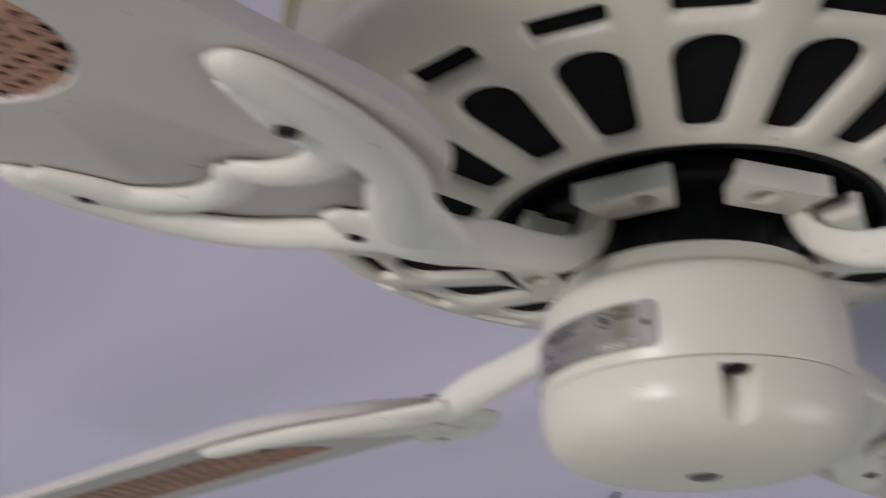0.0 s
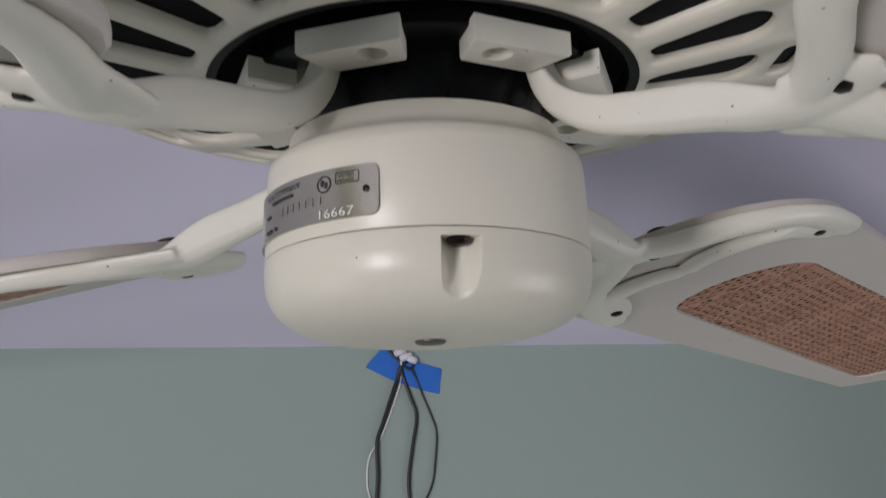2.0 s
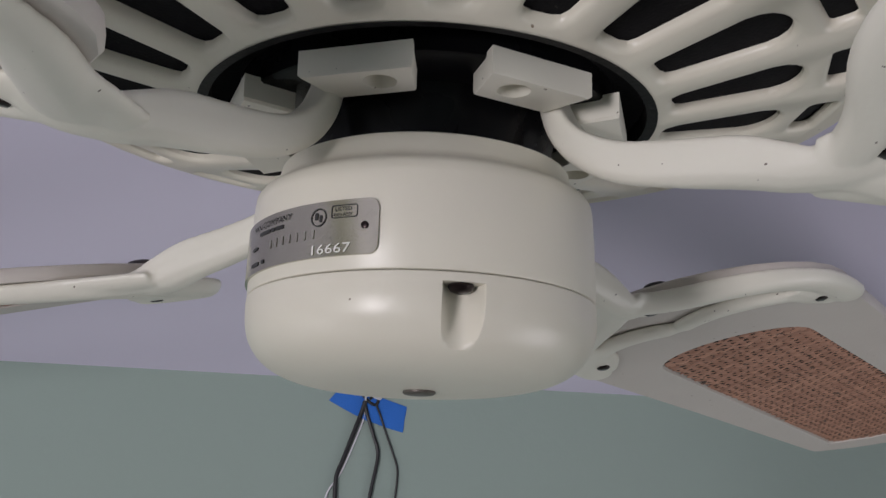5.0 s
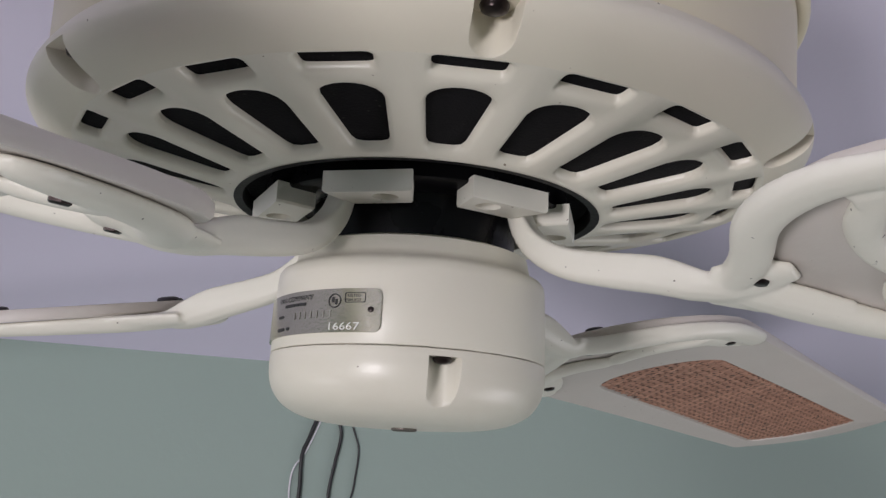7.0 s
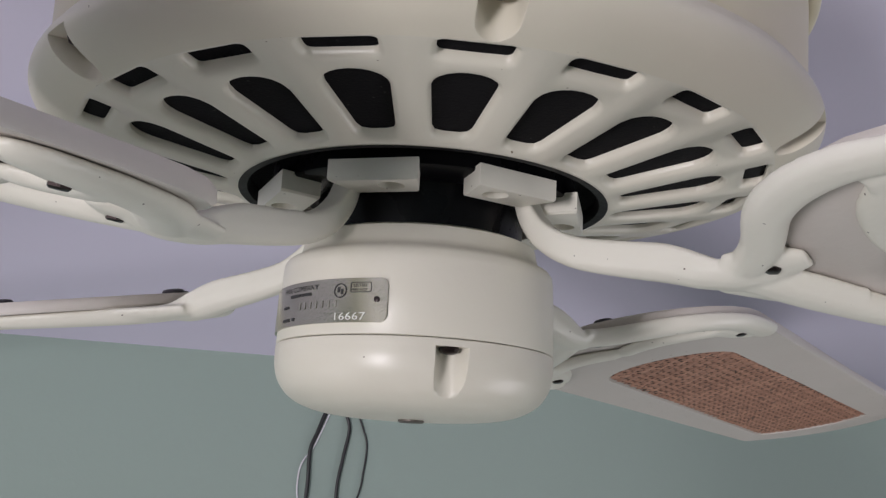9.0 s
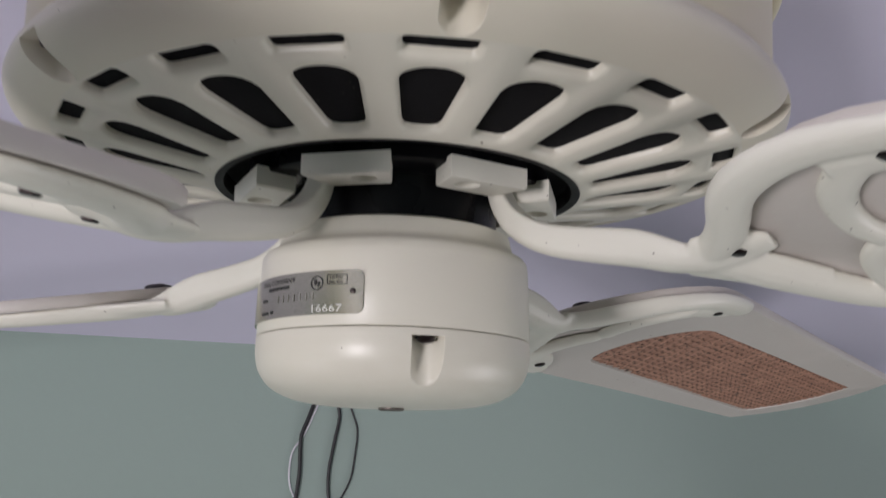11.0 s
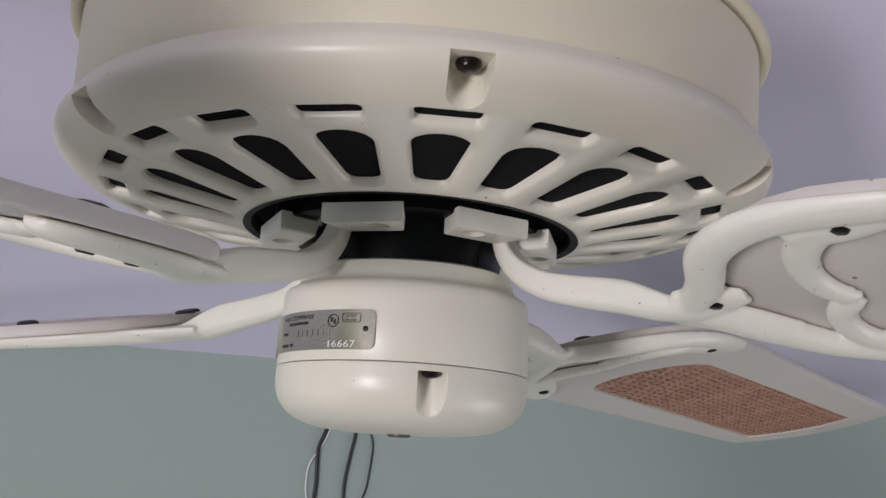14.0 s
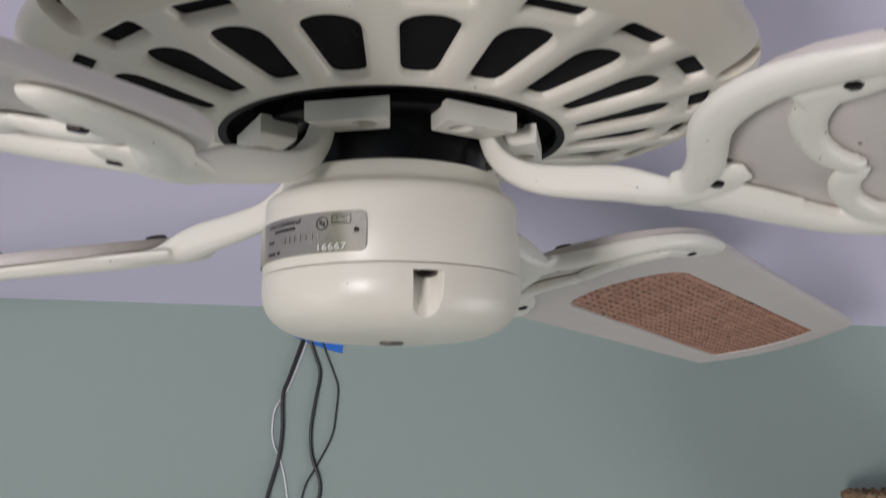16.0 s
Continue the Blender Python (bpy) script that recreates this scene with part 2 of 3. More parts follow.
SLOTS, SLOT0 = 20, radians(2.2)
NOTCH0 = radians(3.7)


def cone_z(r):
    pts = ((0.070, 0.0076), (0.0822, 0.0102), (0.1208, 0.0177), (0.1344, 0.0201), (0.146, 0.0230))
    for (a, za), (b, zb) in zip(pts, pts[1:]):
        if r <= b or b == 0.146:
            return za + (zb - za) * (r - a) / (b - a)


def grille():
    """The slotted underside: twenty sectors, each with a long slot and a short one outside it."""
    bm = bmesh.new()
    r0, r1, half = 0.0753, 0.1398, math.pi / SLOTS

    def at(r, a, up=0.0):
        return bm.verts.new((r * math.sin(a), -r * math.cos(a), cone_z(r) + up))

    def slot(mid, corners, radii, grow):
        # corners as (across, r); grow widens the outline
        c = Vector((sum(p[0] for p in corners) / len(corners), sum(p[1] for p in corners) / len(corners)))
        line = rounded(corners, radii, 5 if len(corners) < 6 else 2)
        n = len(line)
        out = []
        for i, p in enumerate(line):
            d = line[(i + 1) % n] - line[i - 1]
            nrm = Vector((d.y, -d.x)).normalized()
            if nrm.dot(p - c) < 0:
                nrm = -nrm
            out.append(p + nrm * grow)
        return [(math.hypot(q.x, q.y), mid + math.atan2(q.x, q.y)) for q in out]

    # a keystone with a softly arched outer end
    arch = [(0.0110 * math.cos(math.pi * i / 10), 0.1105 + 0.0102 * math.sin(math.pi * i / 10) ** 0.8) for i in range(11)]
    long_slot = ([(-0.0066, 0.0800), (0.0066, 0.0800)] + arch, [0.0042, 0.0042] + [0.002] * 11)
    short_slot = ([(-0.0118, 0.1285), (0.0118, 0.1285), (0.0126, 0.1372), (-0.0126, 0.1372)], [0.0025] * 4)
    for k in range(SLOTS):
        mid = SLOT0 + 2 * half * k
        outer = [at(r0, mid + half * (i / 6 - 1)) for i in range(13)]
        outer += [at(r1, mid + half * (1 - i / 6)) for i in range(13)]
        loops = [outer]
        for corners, radii in (long_slot, short_slot):
            edge = [at(r, a) for r, a in slot(mid, corners, radii, 0.0021)]
            lip = [at(r, a, 0.0006) for r, a in slot(mid, corners, radii, 0.0009)]
            low = [at(r, a, 0.0018) for r, a in slot(mid, corners, radii, 0.0)]
            top = [at(r, a, 0.0036) for r, a in slot(mid, corners, radii, -0.0001)]
            bridge(bm, edge, lip)
            bridge(bm, lip, low)
            bridge(bm, low, top)
            loops.append(edge)
        fill(bm, loops)
    bmesh.ops.remove_doubles(bm, verts=bm.verts, dist=1e-5)
    return bm


def notch_columns(count, first, half, base):
    cols = [2 * math.pi * i / base for i in range(base)]
    mids = [first + 2 * math.pi * k / count for k in range(count)]
    gap = lambda a, m: abs((a - m + math.pi) % (2 * math.pi) - math.pi)
    cols = [a for a in cols if all(gap(a, m) > half * 1.35 for m in mids)]
    for m in mids:
        cols += [(m + half * f) % (2 * math.pi) for f in (-1.3, -1.1, -1.0, -0.975, -0.95, -0.92, -0.88, -0.8, -0.7, -0.55, -0.4, -0.2, 0, 0.2, 0.4, 0.55, 0.7, 0.8, 0.88, 0.92, 0.95, 0.975, 1.0, 1.1, 1.3)]
    return sorted(cols), mids


def scoop(mids, half, z_top, r_in):
    """A screw recess milled straight up: round in plan, its back at r_in, flat at its top."""
    def dent(a, r, z):
        for m in mids:
            d = abs((a - m + math.pi) % (2 * math.pi) - math.pi) / half
            if d < 1.0 and z <= z_top:
                back = r_in + half * r * 1.3 * (1 - math.sqrt(1 - d * d))
                wall = min(1, (1 - d) / 0.10)
                return r - max(0, r - back) * wall * wall * (3 - 2 * wall)
        return r
    return dent


def fine(profile, step=0.0008, extra=()):
    """Adds rows to a profile, and close pairs of rows at the heights in extra."""
    out = [Vector(profile[0])]
    for p in profile[1:]:
        a, b = out[-1], Vector(p)
        k = max(1, int((b - a).length / step))
        row = [i / k for i in range(1, k + 1)]
        for z in extra:
            if abs(b.y - a.y) > 1e-7 and 0 < (z - a.y) / (b.y - a.y) < 1:
                f = (z - a.y) / (b.y - a.y)
                row = sorted(row + [f - 0.01, f + 0.01])
        out += [a + (b - a) * f for f in row]
    return out


HANG = pose(0, 0, 0, -0.83, 0.40, 0)         # the motor sits a little askew over its rotor


def skewed(ob):
    ob.matrix_basis = HANG
    return ob


housing = part("motor_housing", grille(), CREAM, fan, "cream metal grille bowl with radial cooling slots", 35)
skewed(housing)
bowl_line = smooth_profile([(0.1398, cone_z(0.1398)), (0.1450, 0.0232), (0.1500, 0.0256), (0.1550, 0.0292), (0.1577, 0.0330), (0.1583, 0.0362), (0.1574, 0.0392), (0.1556, 0.0418), (0.1543, 0.0436), (0.1536, 0.0446), (0.1522, 0.0449)], 6)
cols, mids = notch_columns(6, NOTCH0, 0.0074 / 0.155, 144)
part("bowl_rim", lathe(fine([tuple(p) for p in bowl_line], extra=(0.0353,)), angles=cols, dent=scoop(mids, 0.0074 / 0.155, 0.0353, 0.1402)), RIM, housing, "rounded cream rim with screw recesses", 30)
for m in mids:
    bm = disc_stack(bmesh.new(), (0.1492 * math.sin(m), -0.1492 * math.cos(m), 0.0354), (0, 0, -1), ((0.0042, 0), (0.0046, 0.0012), (0.0040, 0.0028), (0.0022, 0.0038)))
    part("screw", bm, SCREW, housing, "dark domed screw")
barrel = smooth_profile([(0.1505, 0.040), (0.1515, 0.0446), (0.1522, 0.050), (0.1525, 0.066), (0.1529, 0.0835), (0.1522, 0.0846), (0.1480, 0.0850)], 5)
skewed(part("barrel", lathe([tuple(p) for p in barrel], 144), BARREL, fan, "yellowed cream motor barrel"))
flange = smooth_profile([(0.1480, 0.0876), (0.1520, 0.0868), (0.1548, 0.0860), (0.1572, 0.0868), (0.1580, 0.0890), (0.1560, 0.0925), (0.1500, 0.0985), (0.138, 0.1075), (0.110, 0.1190), (0.070, 0.1260), (0.060, 0.1300), (0.060, 0.2050)], 4)
skewed(part("top_cover", lathe([tuple(p) for p in flange], 144), BARREL, fan, "yellowed cream domed top cover with a rolled edge"))
# dark motor behind the slots
skewed(part("motor_core", lathe([(0.0, 0.0160), (0.060, 0.0160), (0.068, 0.0160), (0.0765, 0.0132), (0.0842, 0.0142), (0.1208, 0.0213), (0.135, 0.0238), (0.1386, 0.0260), (0.1388, 0.042), (0.1388, 0.084), (0, 0.084)], 96), MESH, fan, "dusty black motor windings cover"))
skewed(part("rubber_ring", lathe([(0.0757, 0.0085), (0.0722, 0.0088), (0.0712, 0.0125), (0.0722, 0.0190), (0.0760, 0.0200)], 96), BLACK, fan, "black ring round the motor opening"))
part("rotor_hub", lathe([(0, 0.0190), (0.0610, 0.0190), (0.0622, 0.0180), (0.0622, 0.0075), (0.0612, 0.0068), (0.0430, 0.0066), (0.0415, -0.0020), (0.0405, -0.0150), (0, -0.0150)], 96), STEEL, fan, "dark semi-gloss rotor drum")

# switch housing
cup_top = [(0.0385, -0.0108), (0.0440, -0.0100), (0.0468, -0.0112), (0.0474, -0.0140), (0.0480, -0.0165), (0.0490, -0.0182), (0.0510, -0.0195), (0.0530, -0.0206), (0.0541, -0.0222), (0.0545, -0.0250), (0.0550, -0.0350), (0.0554, -0.0533), (0.0552, -0.0536), (0.0546, -0.0538)]
switch = part("switch_housing", lathe(cup_top, 128), CREAM, fan, "round cream switch housing in two shells", 35)
low_line = [(0.0546, -0.0540), (0.0552, -0.0541), (0.0555, -0.0544)] + [tuple(p) for p in smooth_profile([(0.0556, -0.0560), (0.0554, -0.0620), (0.0537, -0.0680), (0.0492, -0.0736), (0.0415, -0.0775), (0.0310, -0.0795), (0.0180, -0.0802), (0.0060, -0.0804)], 6)] + [(0, -0.0804)]
cols, mids = notch_columns(1, radians(10.4), 0.0062 / 0.055, 128)
part("lower_shell", lathe(fine(low_line, 0.0008, (-0.0568,)), angles=cols, dent=scoop(mids, 0.0062 / 0.055, -0.0568, 0.0476)), CREAM, switch, "cream bowl-shaped lower shell", 30)
m = mids[0]
part("screw", disc_stack(bmesh.new(), (0.0513 * math.sin(m), -0.0513 * math.cos(m), -0.0565), (0, 0, -1), ((0.0034, 0), (0.0038, 0.0010), (0.0030, 0.0022), (0.0016, 0.0028))), SCREW, switch, "dark screw in its recess")
bm = disc_stack(bmesh.new(), (0.0, 0.0, -0.0799), (0, 0, -1), ((0.0052, 0), (0.0052, 0.0012), (0.0046, 0.0016)))
part("bottom_plug", bm, PLUG, switch, "dull metal slotted plug")

# rating plate wrapped round the switch housing
PL_A0, PL_A1, PL_Z0, PL_Z1 = -98.0, -14.6, -0.0497, -0.0335
PL_R = 0.0556


def on_cup(a_deg, z, r):
    return Vector((r * math.sin(radians(a_deg)), -r * math.cos(radians(a_deg)), z))


def rating_plate():
    bm = bmesh.new()
    k = 180 / math.pi / PL_R
    w, h = (PL_A1 - PL_A0) / k, PL_Z1 - PL_Z0
    edge = 0.0026
    fr, bk = [], []
    n = 180
    for i in range(n + 1):
        x = w * i / n
        d = min(x, w - x)
        inset = edge - math.sqrt(max(0, edge ** 2 - (edge - d) ** 2)) if d < edge else 0
        a = PL_A0 + x * k
        fr.append([bm.verts.new(on_cup(a, PL_Z0 + inset, PL_R + 0.0006)), bm.verts.new(on_cup(a, PL_Z1 - inset, PL_R + 0.0001))])
        bk.append([bm.verts.new(on_cup(a, PL_Z0 + inset, PL_R - 0.001)), bm.verts.new(on_cup(a, PL_Z1 - inset, PL_R - 0.001))])
    for i in range(n):
        bm.faces.new((fr[i][0], fr[i + 1][0], fr[i + 1][1], fr[i][1]))
        for j in (0, 1):
            bm.faces.new((fr[i][j], fr[i + 1][j], bk[i + 1][j], bk[i][j]))
    for i in (0, n):
        bm.faces.new((fr[i][0], fr[i][1], bk[i][1], bk[i][0]))
    return bm


plate = part("rating_plate", rating_plate(), PLATE, fan, "brushed aluminium rating plate with printed and stamped lettering")
part("rivet", disc_stack(bmesh.new(), on_cup(-18.6, -0.0414, PL_R + 0.0002), on_cup(-18.6, 0, 1), ((0.0011, 0), (0.0011, 0.0005), (0.0007, 0.0007))), SCREW, plate, "dark rivet")


def wrap(mesh_bm, a_deg, z, lift):
    """Bends flat (x, y) print round the cup; x runs to the right from a_deg, y up from z."""
    for v in mesh_bm.verts:
        zz = z + v.co.y
        r = PL_R + 0.0001 + 0.0005 * (PL_Z1 - zz) / (PL_Z1 - PL_Z0) + lift + v.co.z
        v.co = on_cup(a_deg + v.co.x / PL_R * 180 / math.pi, zz, r)
    return mesh_bm


def lettering(text, size, a_deg, z, mat, name="lettering", stretch=1.0, thick=0.0):
    cu = bpy.data.curves.new("text", "FONT")
    cu.body, cu.size, cu.extrude, cu.resolution_u, cu.offset = text, size, thick, 2, 0.0
    tmp = bpy.data.objects.new("text", cu)
    scene.collection.objects.link(tmp)
    dg = bpy.context.evaluated_depsgraph_get()
    me = bpy.data.meshes.new_from_object(tmp.evaluated_get(dg))
    bm = bmesh.new()
    bm.from_mesh(me)
    bpy.data.objects.remove(tmp)
    bpy.data.curves.remove(cu)
    bpy.data.meshes.remove(me)
    for v in bm.verts:
        v.co.x *= stretch
    part(name, wrap(bm, a_deg, z, 0.00022), mat, plate, "", 0)


def bar(bm, x0, x1, y0, y1):
    n = max(1, int((x1 - x0) / 0.002))
    for i in range(n):
        a, b = x0 + (x1 - x0) * i / n, x0 + (x1 - x0) * (i + 1) / n
        bm.faces.new([bm.verts.new((x, y, 0)) for x, y in ((a, y0), (b, y0), (b, y1), (a, y1))])


lettering("FAN COMPANY", 0.0027, -68.5, -0.0369, PRINT, stretch=1.22)
bm = bmesh.new()
for i, w in enumerate((0.0068, 0.0018, 0.0040)):
    x = (0, 0.0074, 0.0098)[i]
    bar(bm, x, x + w, 0, 0.0011)
part("print_bar", wrap(bm, -62.5, -0.0390, 0.0002), PRINT, plate, "", 0)
bm = bmesh.new()
bar(bm, 0, 0.0044, 0, 0.0010)
part("print_bar", wrap(bm, -68.0, -0.0428, 0.0002), PRINT, plate, "", 0)
bm = bmesh.new()
bar(bm, 0, 0.0058, 0, 0.0012)
bar(bm, 0.0078, 0.0096, 0, 0.0012)
part("print_bar", wrap(bm, -68.0, -0.0478, 0.0002), PRINT, plate, "", 0)
# round approval mark and boxed listing mark
bm = bmesh.new()
n = 28
ri = [bm.verts.new((0.0023 * math.cos(2 * math.pi * i / n), 0.0023 * math.sin(2 * math.pi * i / n), 0)) for i in range(n)]
ro = [bm.verts.new((0.0027 * math.cos(2 * math.pi * i / n), 0.0027 * math.sin(2 * math.pi * i / n), 0)) for i in range(n)]
bridge(bm, ri, ro)
bar(bm, -0.0012, -0.0002, -0.0006, 0.0014)
bar(bm, 0.0003, 0.0012, -0.0014, 0.0006)
part("approval_mark", wrap(bm, -33.8, -0.0380, 0.0002), PRINT, plate, "", 0)
bm = bmesh.new()
o = [bm.verts.new((p.x, p.y, 0)) for p in rounded([(-0.0041, -0.0019), (0.0041, -0.0019), (0.0041, 0.0019), (-0.0041, 0.0019)], 0.0008, 3)]
q = [bm.verts.new((p.x, p.y, 0)) for p in rounded([(-0.00385, -0.00165), (0.00385, -0.00165), (0.00385, 0.00165), (-0.00385, 0.00165)], 0.0006, 3)]
bridge(bm, o, q)
part("listing_mark", wrap(bm, -25.2, -0.0369, 0.0002), PRINT, plate, "", 0)
lettering("LISTED", 0.0016, -28.3, -0.0367, PRINT, stretch=1.1)
lettering("FAN ASSY", 0.0014, -28.7, -0.0383, PRINT, stretch=0.95)
lettering("16667", 0.0040, -36.5, -0.0489, STAMP, "stamped_number", 1.35, 0.0001)
bm = bmesh.new()
for i in range(7):
    bar(bm, i * 0.0031, i * 0.0031 + 0.0007, 0, 0.0026)
part("stamped_bar", wrap(bm, -55.0, -0.0440, 0.0002), ZINC, plate, "", 0)

# ---- blades and irons ----
BLADE0 = radians(51.0)
TILT, PLANE = -0.21, -0.027
SKEW = radians(3.4)


def under(u, v):
    """Height of a blade's underside."""
    return PLANE + TILT * v


def blade_line(half0, half1, s0, s1, arc0, arc1, n=14):
    """Outline in blade axes (s along, w across): rounded inner end, bowed tip."""
    pts = []
    for i in range(n + 1):                      # inner end
        a = math.pi / 2 + math.pi * i / n
        pts.append(Vector((s0 + arc0 + arc0 * math.cos(a), half0 * math.sin(a))))
    for i in range(1, 8):
        t = i / 8
        pts.append(Vector((s0 + arc0 + (s1 - arc1 - s0 - arc0) * t, -(half0 + (half1 - half0) * t))))
    rc = min(0.016, half1 * 0.3)
    tip = [(s1 - arc1, -half1)]
    for i in range(n + 1):
        w = -half1 + 2 * half1 * i / n
        tip.append((s1 - arc1 * (w / half1) ** 2, w))
    tip = tip[1:]
    c = rounded([(s1 - arc1 - 0.06, -half1 * 0.99), tip[0], tip[2]], [0.001, rc, 0.001], 5)[6:12]
    pts += c + [Vector(p) for p in tip[2:-2]]
    c = rounded([tip[-3], tip[-1], (s1 - arc1 - 0.06, half1 * 0.99)], [0.001, rc, 0.001], 5)[6:12]
    pts += c
    for i in range(1, 8):
        t = i / 8
        pts.append(Vector((s1 - arc1 + (s0 + arc0 - s1 + arc1) * t, half1 + (half0 - half1) * t)))
    return pts


def place(s, w, lift):
    u = 0.2 + s * math.cos(SKEW) - w * math.sin(SKEW)
    v = -0.004 + s * math.sin(SKEW) + w * math.cos(SKEW)
    return Vector((u, v, under(u, v) + lift))


BLADE_OUT = dict(half0=0.0710, half1=0.0735, s0=-0.054, s1=0.546, arc0=0.062, arc1=0.046)
CANE_OUT = dict(half0=0.0392, half1=0.0475, s0=0.046, s1=0.496, arc0=0.030, arc1=0.022)
THICK = 0.0058


def cane_line(inset=0.0):
    """Outline of the cane panel, which drifts off the blade's middle towards its tip."""
    q = dict(CANE_OUT, half0=CANE_OUT["half0"] - inset, half1=CANE_OUT["half1"] - inset, s0=CANE_OUT["s0"] + inset, s1=CANE_OUT["s1"] - inset)
    return [p + Vector((0, 0.002 + 0.0125 * p.x)) for p in blade_line(**q)]


def blade_board():
    bm = bmesh.new()
    rim, hole = [p + Vector((0, 0.0028)) for p in blade_line(**BLADE_OUT)], cane_line()
    layers = []
    for lift, grow in ((0.0, -0.0012), (0.0012, 0), (THICK - 0.0012, 0), (THICK, -0.0012)):
        c = Vector((0.22, 0))
        o = [bm.verts.new(place(*(p + (c - p).normalized() * -grow), lift)) for p in rim]
        h = [bm.verts.new(place(*(p + (p - c).normalized() * (-grow * 0.5)), lift)) for p in hole]
        layers.append((o, h))
    for (o, h), (o2, h2) in zip(layers, layers[1:]):
        bridge(bm, o, o2)
        bridge(bm, h, h2)
    fill(bm, layers[0])
    fill(bm, layers[-1])
    return bm


def inside_span(line, s):
    """The stretch across the outline at s along."""
    ws = []
    n = len(line)
    for i in range(n):
        a, b = line[i], line[(i + 1) % n]
        if (a.x - s) * (b.x - s) < 0:
            ws.append(a.y + (b.y - a.y) * (s - a.x) / (b.x - a.x))
    return (min(ws), max(ws)) if len(ws) > 1 else None


def inside_run(line, w):
    ss = []
    n = len(line)
    for i in range(n):
        a, b = line[i], line[(i + 1) % n]
        if (a.y - w) * (b.y - w) < 0:
            ss.append(a.x + (b.x - a.x) * (w - a.y) / (b.y - a.y))
    return (min(ss), max(ss)) if len(ss) > 1 else None


FRAY = random.Random(12)


def ribbon(bm, pts, half, along):
    """A thin flat strand through (s, w, lift) points; along: runs down the blade."""
    prev = None
    for s, w, z in pts:
        k = half * (0.62 + 0.42 * FRAY.random())
        a = (s, w - k, z) if along else (s - k, w, z)
        b = (s, w + k, z) if along else (s + k, w, z)
        row = [bm.verts.new(place(a[0], a[1], z)), bm.verts.new(place(s, w, z - 0.0003)), bm.verts.new(place(b[0], b[1], z))]
        if prev:
            bm.faces.new((prev[0], prev[1], row[1], row[0]))
            bm.faces.new((prev[1], prev[2], row[2], row[1]))
        prev = row


def cane():
    rnd = random.Random(4)
    bm = bmesh.new()
    line = cane_line(0.0008)
    ps, pw = 0.0060, 0.0058
    rows = [(-0.049 + pw * i) for i in range(19)]
    s = CANE_OUT["s0"] + 0.0024
    k = 0
    while s < CANE_OUT["s1"] - 0.001:
        span = inside_span(line, s)
        if span:
            lo, hi = span
            pts, w, j = [], lo, 0
            grid = [lo] + [r + pw * 0.5 * h for r in rows for h in (0, 1) if lo < r + pw * 0.5 * h < hi] + [hi]
            for w in grid:
                ph = math.cos(math.pi * (w - rows[0]) / pw + math.pi * k)
                pts.append((s + rnd.uniform(-1, 1) * 0.00018, w, 0.0012 - 0.00045 * ph))
            ribbon(bm, pts, 0.0027 + rnd.uniform(-1, 1) * 0.0004, False)
        s += ps * (1 + rnd.uniform(-0.05, 0.05))
        k += 1
    for i, w in enumerate(rows):
        run = inside_run(line, w)
        if run:
            n = 110
            pts = [(run[0] + (run[1] - run[0]) * j / n, w + rnd.uniform(-1, 1) * 0.0002, 0.0012) for j in range(n + 1)]
            ribbon(bm, pts, 0.0020 + rnd.uniform(-1, 1) * 0.0004, True)
    return bm


def cast(bm, voxel, rounds):
    """Melts overlapping bars into one casting with soft fillets."""
    me = bpy.data.meshes.new("melt")
    bmesh.ops.recalc_face_normals(bm, faces=bm.faces)
    bm.to_mesh(me)
    bm.free()
    tmp = bpy.data.objects.new("melt", me)
    scene.collection.objects.link(tmp)
    mod = tmp.modifiers.new("melt", "REMESH")
    mod.mode, mod.voxel_size = "VOXEL", voxel
    mod = tmp.modifiers.new("soften", "SMOOTH")
    mod.factor, mod.iterations = 0.5, rounds
    done = bpy.data.meshes.new_from_object(tmp.evaluated_get(bpy.context.evaluated_depsgraph_get()))
    bm = bmesh.new()
    bm.from_mesh(done)
    bpy.data.objects.remove(tmp)
    bpy.data.meshes.remove(me)
    bpy.data.meshes.remove(done)
    return bm


